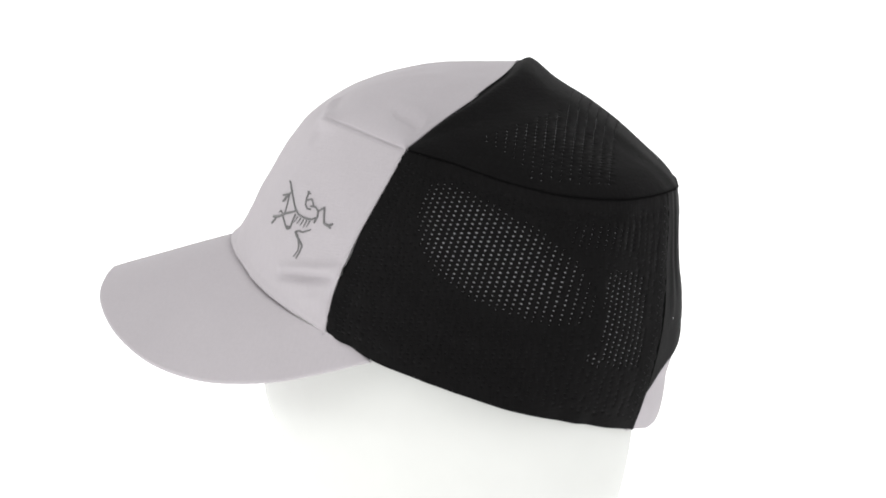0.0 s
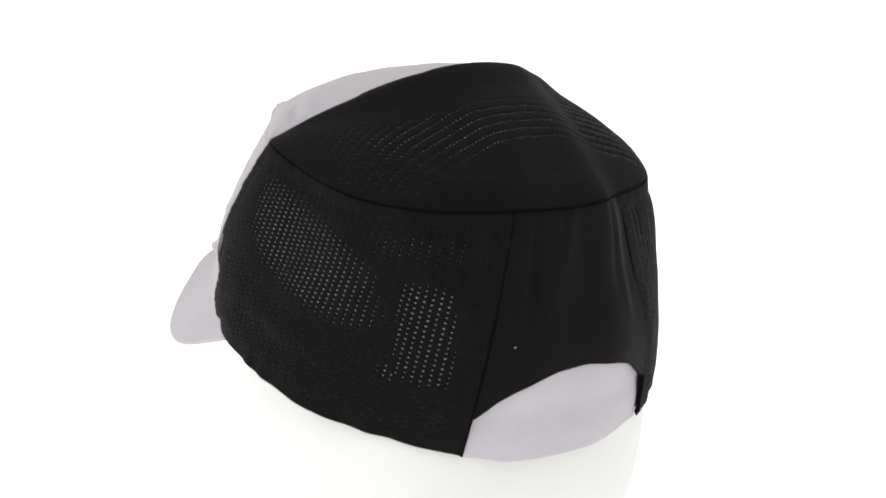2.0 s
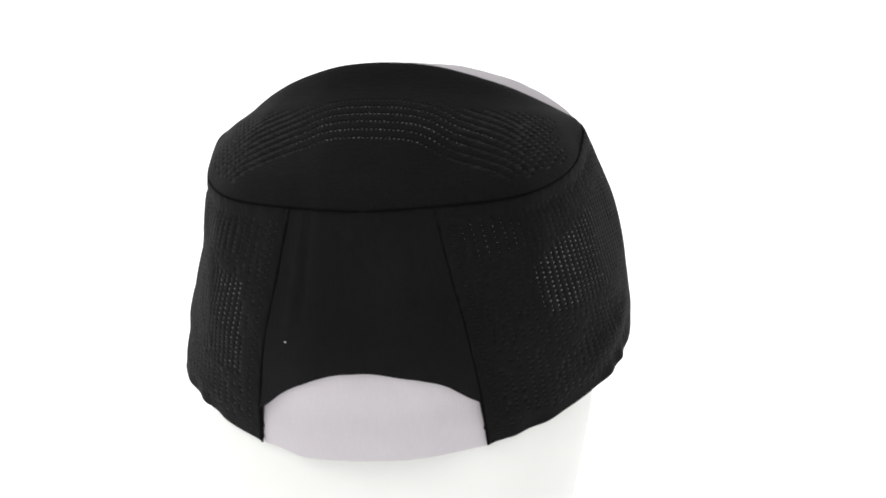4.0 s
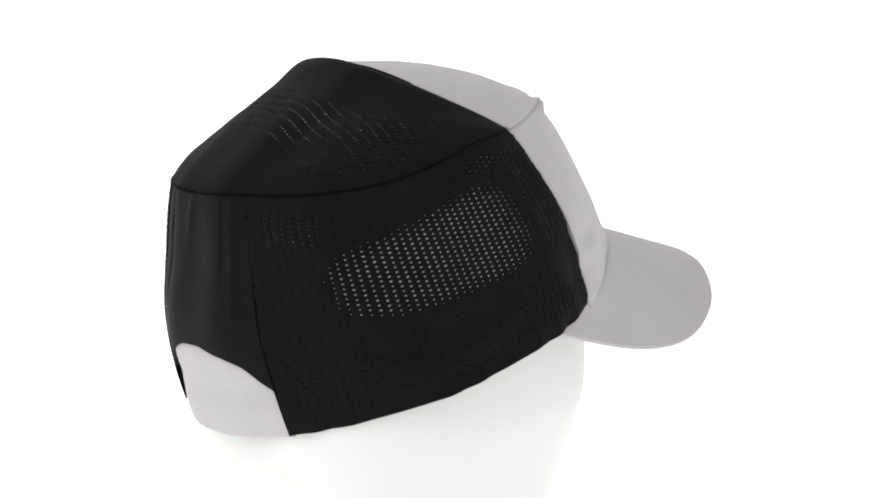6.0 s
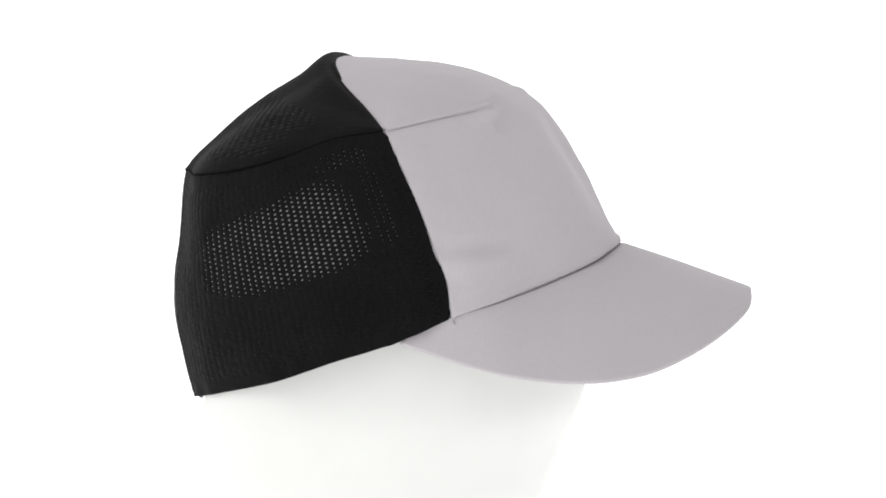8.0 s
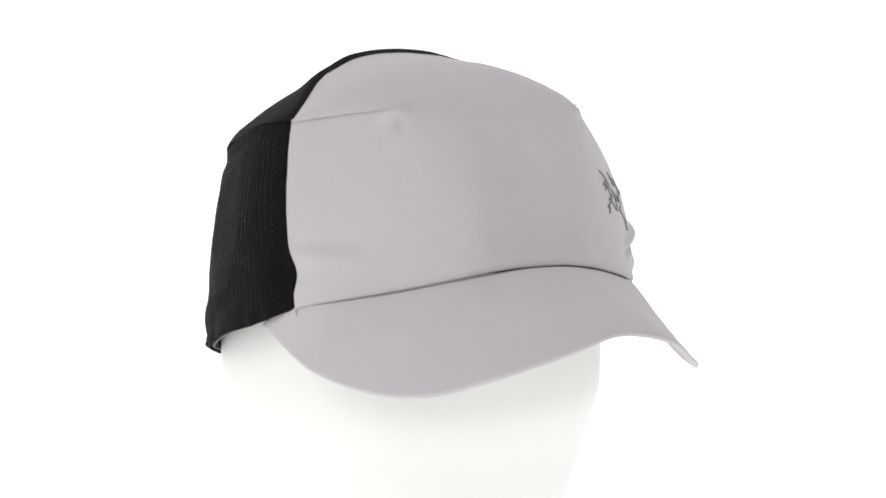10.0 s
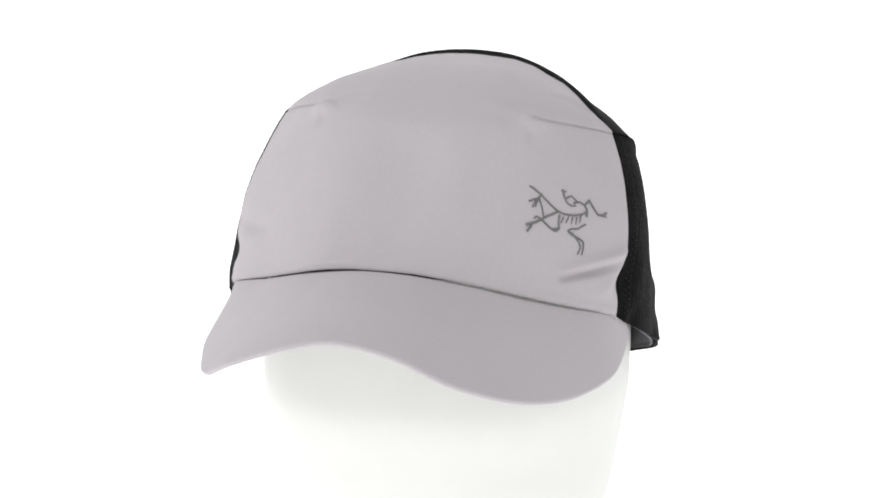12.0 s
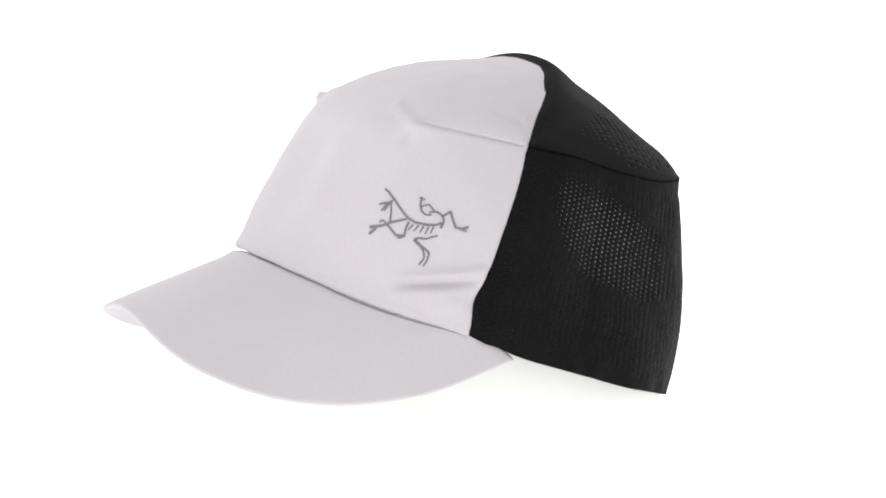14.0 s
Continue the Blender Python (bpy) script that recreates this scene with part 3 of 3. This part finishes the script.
        dimples = clear_of(lattice(1.07, 1.94, 0.06, 0.97, gap, 0.00034, 3 + side), eyelets, (0.016, 0.016))
        panel = punched("side_panel", p, a[:, 0], b[0], eyelets, dimples, BLACK_KNIT, cap)
        tagged(panel, "black perforated knit side panel")
        on = on_grid(a[:, 0], b[0], p)
        for start, lean in ((1.045, 0.016), (1.955, -0.014)):
            stitches = []
            for k in range(58):
                v0 = 0.04 + 0.92 * k / 58
                ends = [on(start, v0), on(start + lean * (1 if k % 2 else -1), v0 + 0.008)]
                mid = (ends[0] + ends[1]) / 2
                out = (mid - np.array([0, 0.02, 0.27])) * np.array([1, 1, 0])
                out /= np.linalg.norm(out)
                stitches.append(tube_mesh("", np.array([ends[0], mid + out * 0.0002, ends[1]]) + out * 0.0001, 0.00015, None, None, 1.0, None, 5))
            tagged(joined("stitching", stitches, BLACK_THREAD, panel), "zigzag row of black thread", kind="stuff")

    # black back panel with its arched lower edge
    ease = 3 - np.cos(math.pi * np.linspace(0, 1, 81))
    a, b = np.meshgrid(ease, steps(45), indexing="ij")
    qq = np.where(a <= 3, a, a - 6)
    low = spline([2, 2.12, 2.46, 2.8, 3.07, 3.35, 3.57, 3.83, 4], [0.155, 0.24, 0.318, 0.358, 0.362, 0.342, 0.322, 0.282, 0.19], a)
    p = wall(qq, low + (1 - low) * b)
    fold = (ridge(a, b, 2.16, 0.35, 2.12, 0.95, 0.07, 0.0008) - ridge(a, b, 2.30, 0.45, 2.24, 0.95, 0.07, 0.0005)
            + ridge(a, b, 3.78, 0.35, 3.86, 0.95, 0.08, 0.0008) - ridge(a, b, 3.60, 0.5, 3.70, 0.95, 0.07, 0.0005)
            + ridge(a, b, 2.8, 0.7, 2.9, 0.98, 0.08, 0.0006))
    p = p + normals(p) * fold[..., None]
    panel = sheet("back_panel", rumple(p, 0.03, 0.0006, 8), BLACK_PLAIN, cap)
    tagged(panel, "plain black back panel with an arched lower edge")
    spot = wall(2.15, 0.469)
    flake = [spot + 0.0005 * np.array([math.cos(k * 1.05), 0.9 + 0.2 * math.sin(k * 2.1), 0.7 * math.sin(k * 1.05)]) for k in range(6)]
    mesh_object("lint_speck", flake + [spot + np.array([0, 0.0009, 0])], [[k, (k + 1) % 6, 6] for k in range(6)], LINT, panel)

    # lavender strap that closes the arch from within
    p = wall(np.where(a <= 3, a, a - 6), 0.475 * b - 0.015, 0.9)
    p = p - normals(p) * (0.0014 + 0.0003 * np.clip(1 - b / 0.6, 0, 1) ** 1.3 + 0.0012 * np.exp(-(((b - 0.42) / 0.16) ** 2)))[..., None]
    tagged(sheet("back_strap", rumple(p, 0.02, 0.0006, 9), LAVENDER, cap), "lavender elastic back strap")

    # grey band inside the lower edge
    full = np.concatenate([np.linspace(-2, 2, 121)])
    a, b = np.meshgrid(full, np.linspace(0.01, 0.2, 8), indexing="ij")
    p = wall(a, b)
    tagged(sheet("sweatband", p - normals(p) * (0.003 + 0.0035 * np.clip((1.15 - np.abs(a)) / 0.15, 0, 1))[..., None], GREY_BAND, cap, 0.0012, 0.0), "grey inner sweatband")

    # brim: upper and lower cloth round a stiff core, with a soft edge
    es = 0.992 * (-1 + 2 * steps(90, 0.006))
    e2, u2 = np.meshgrid(es, steps(36), indexing="ij")
    p = rumple(brim_surface(e2, u2), 0.06, 0.0006, 10, up=True)
    inward = (np.array([0, 0.02, 0]) - p[:, 0]) * np.array([1, 1, 0])
    inward /= np.linalg.norm(inward, axis=1, keepdims=True)
    tuck = np.clip((1 - np.abs(es)) / 0.3, 0.05, 1)[:, None]
    for k, (deep, drop) in enumerate(((0.0020, 0.0010), (0.0008, 0.0007), (0.0003, 0.0004))):
        p[:, k] += tuck * (deep * inward - np.array([0, 0, drop]))
    up = normals(p, up=True)
    inner = np.argmin(np.abs(np.abs(es)[:, None] - 0.86) + (es[:, None] * np.sign(es)[None] < 0), axis=0)
    near = np.clip((1 - np.abs(es)) / 0.16, 0, 1)[:, None, None]
    up = near * up + (1 - near) * up[inner]
    up /= np.linalg.norm(up, axis=-1, keepdims=True)
    out = p[:, -1] - p[:, -3]
    out /= np.linalg.norm(out, axis=1, keepdims=True)
    core = 0.0013
    curl = [p[:, -1] - core * up[:, -1] + core * (math.cos(w) * out + math.sin(w) * up[:, -1])
            for w in np.linspace(radians(70), radians(-70), 7)]
    skin = np.concatenate([p, np.stack(curl, 1), (p - 2 * core * up)[:, ::-1]], axis=1)
    r, c = skin.shape[:2]
    faces = [[i * c + j, (i + 1) * c + j, (i + 1) * c + j + 1, i * c + j + 1] for i in range(r - 1) for j in range(c - 1)]
    faces += [list(range(c)), [(r - 1) * c + j for j in range(c)][::-1]]
    tagged(mesh_object("brim", skin.reshape(-1, 3), faces, LAVENDER, cap), "curved lavender brim")

    # seam cords
    for side in (1, -1):
        s = np.linspace(1.0, 2.999, 90)
        c = crown(side * s)
        out = (c - np.array([0, 0.02, 0.27]))
        out /= np.linalg.norm(out, axis=1, keepdims=True)
        cord("crown_seam", c - out * 0.0003, 0.0005 * np.clip(np.minimum(s - 1.0, 3.0 - s) / 0.08, 0.15, 1), BLACK_PIPING, cap)
        t = np.linspace(0.0, 1.0, 50)
        line = wall(np.full(50, side * 2.0), t)
        cord("back_seam", line - np.array([0, 0.0004, 0]), 0.0006 * np.clip((1.02 - t) / 0.1, 0.2, 1), BLACK_PIPING, cap)

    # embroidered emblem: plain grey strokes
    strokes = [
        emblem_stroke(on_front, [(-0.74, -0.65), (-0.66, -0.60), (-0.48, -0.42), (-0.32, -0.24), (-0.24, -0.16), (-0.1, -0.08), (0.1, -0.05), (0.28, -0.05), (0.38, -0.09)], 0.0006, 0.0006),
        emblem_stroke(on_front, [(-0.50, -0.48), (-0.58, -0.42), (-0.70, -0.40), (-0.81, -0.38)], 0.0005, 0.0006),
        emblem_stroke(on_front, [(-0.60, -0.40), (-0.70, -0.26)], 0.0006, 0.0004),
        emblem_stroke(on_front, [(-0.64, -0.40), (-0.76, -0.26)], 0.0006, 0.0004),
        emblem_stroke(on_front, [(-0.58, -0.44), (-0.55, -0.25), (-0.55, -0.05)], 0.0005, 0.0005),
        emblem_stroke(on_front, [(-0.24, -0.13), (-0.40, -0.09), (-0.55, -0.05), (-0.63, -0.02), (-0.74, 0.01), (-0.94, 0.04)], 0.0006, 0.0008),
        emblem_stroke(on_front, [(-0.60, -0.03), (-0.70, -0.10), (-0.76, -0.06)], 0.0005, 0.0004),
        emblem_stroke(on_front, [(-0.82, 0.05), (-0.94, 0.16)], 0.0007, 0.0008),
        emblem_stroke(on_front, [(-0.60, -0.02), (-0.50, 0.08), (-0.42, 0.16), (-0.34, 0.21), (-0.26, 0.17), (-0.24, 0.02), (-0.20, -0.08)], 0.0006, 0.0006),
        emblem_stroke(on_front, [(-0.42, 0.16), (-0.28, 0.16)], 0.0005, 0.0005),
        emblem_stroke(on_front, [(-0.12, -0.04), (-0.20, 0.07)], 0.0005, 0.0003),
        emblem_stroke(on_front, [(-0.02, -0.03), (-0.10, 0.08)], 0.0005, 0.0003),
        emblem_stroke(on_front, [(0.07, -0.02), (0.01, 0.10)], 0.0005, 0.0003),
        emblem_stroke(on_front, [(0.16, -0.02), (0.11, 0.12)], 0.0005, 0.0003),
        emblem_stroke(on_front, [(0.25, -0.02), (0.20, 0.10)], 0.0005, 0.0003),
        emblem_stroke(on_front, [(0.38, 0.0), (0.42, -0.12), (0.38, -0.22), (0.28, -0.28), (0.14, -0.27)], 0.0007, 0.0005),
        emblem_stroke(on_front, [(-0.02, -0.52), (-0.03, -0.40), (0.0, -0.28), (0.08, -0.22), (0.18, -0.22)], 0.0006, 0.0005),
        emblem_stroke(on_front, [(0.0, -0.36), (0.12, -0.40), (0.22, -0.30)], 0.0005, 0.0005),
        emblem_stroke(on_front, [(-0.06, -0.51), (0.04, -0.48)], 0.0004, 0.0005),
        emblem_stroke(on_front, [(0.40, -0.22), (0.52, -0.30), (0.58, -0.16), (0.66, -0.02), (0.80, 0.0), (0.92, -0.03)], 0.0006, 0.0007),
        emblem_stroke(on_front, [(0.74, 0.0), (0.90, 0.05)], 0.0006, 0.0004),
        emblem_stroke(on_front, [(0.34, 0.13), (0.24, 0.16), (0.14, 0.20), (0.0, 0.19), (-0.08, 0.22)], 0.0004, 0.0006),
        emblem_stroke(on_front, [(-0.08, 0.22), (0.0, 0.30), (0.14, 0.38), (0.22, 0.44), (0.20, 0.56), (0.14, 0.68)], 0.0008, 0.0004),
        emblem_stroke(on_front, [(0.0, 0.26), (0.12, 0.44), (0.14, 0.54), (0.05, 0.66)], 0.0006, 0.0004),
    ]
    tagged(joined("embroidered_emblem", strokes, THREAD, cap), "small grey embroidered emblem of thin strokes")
    return cap


cap = build_cap()


# ---- what moves ----
def motions():
    times = [0.5 * k for k in range(29)]
    seat = pose(CAP_SHIFT, 0, 0, 0, CAP_LEAN, 0)
    walk(head, [(t, turned(t)) for t in times])
    walk(cap, [(t, turned(t) @ seat) for t in times])


motions()
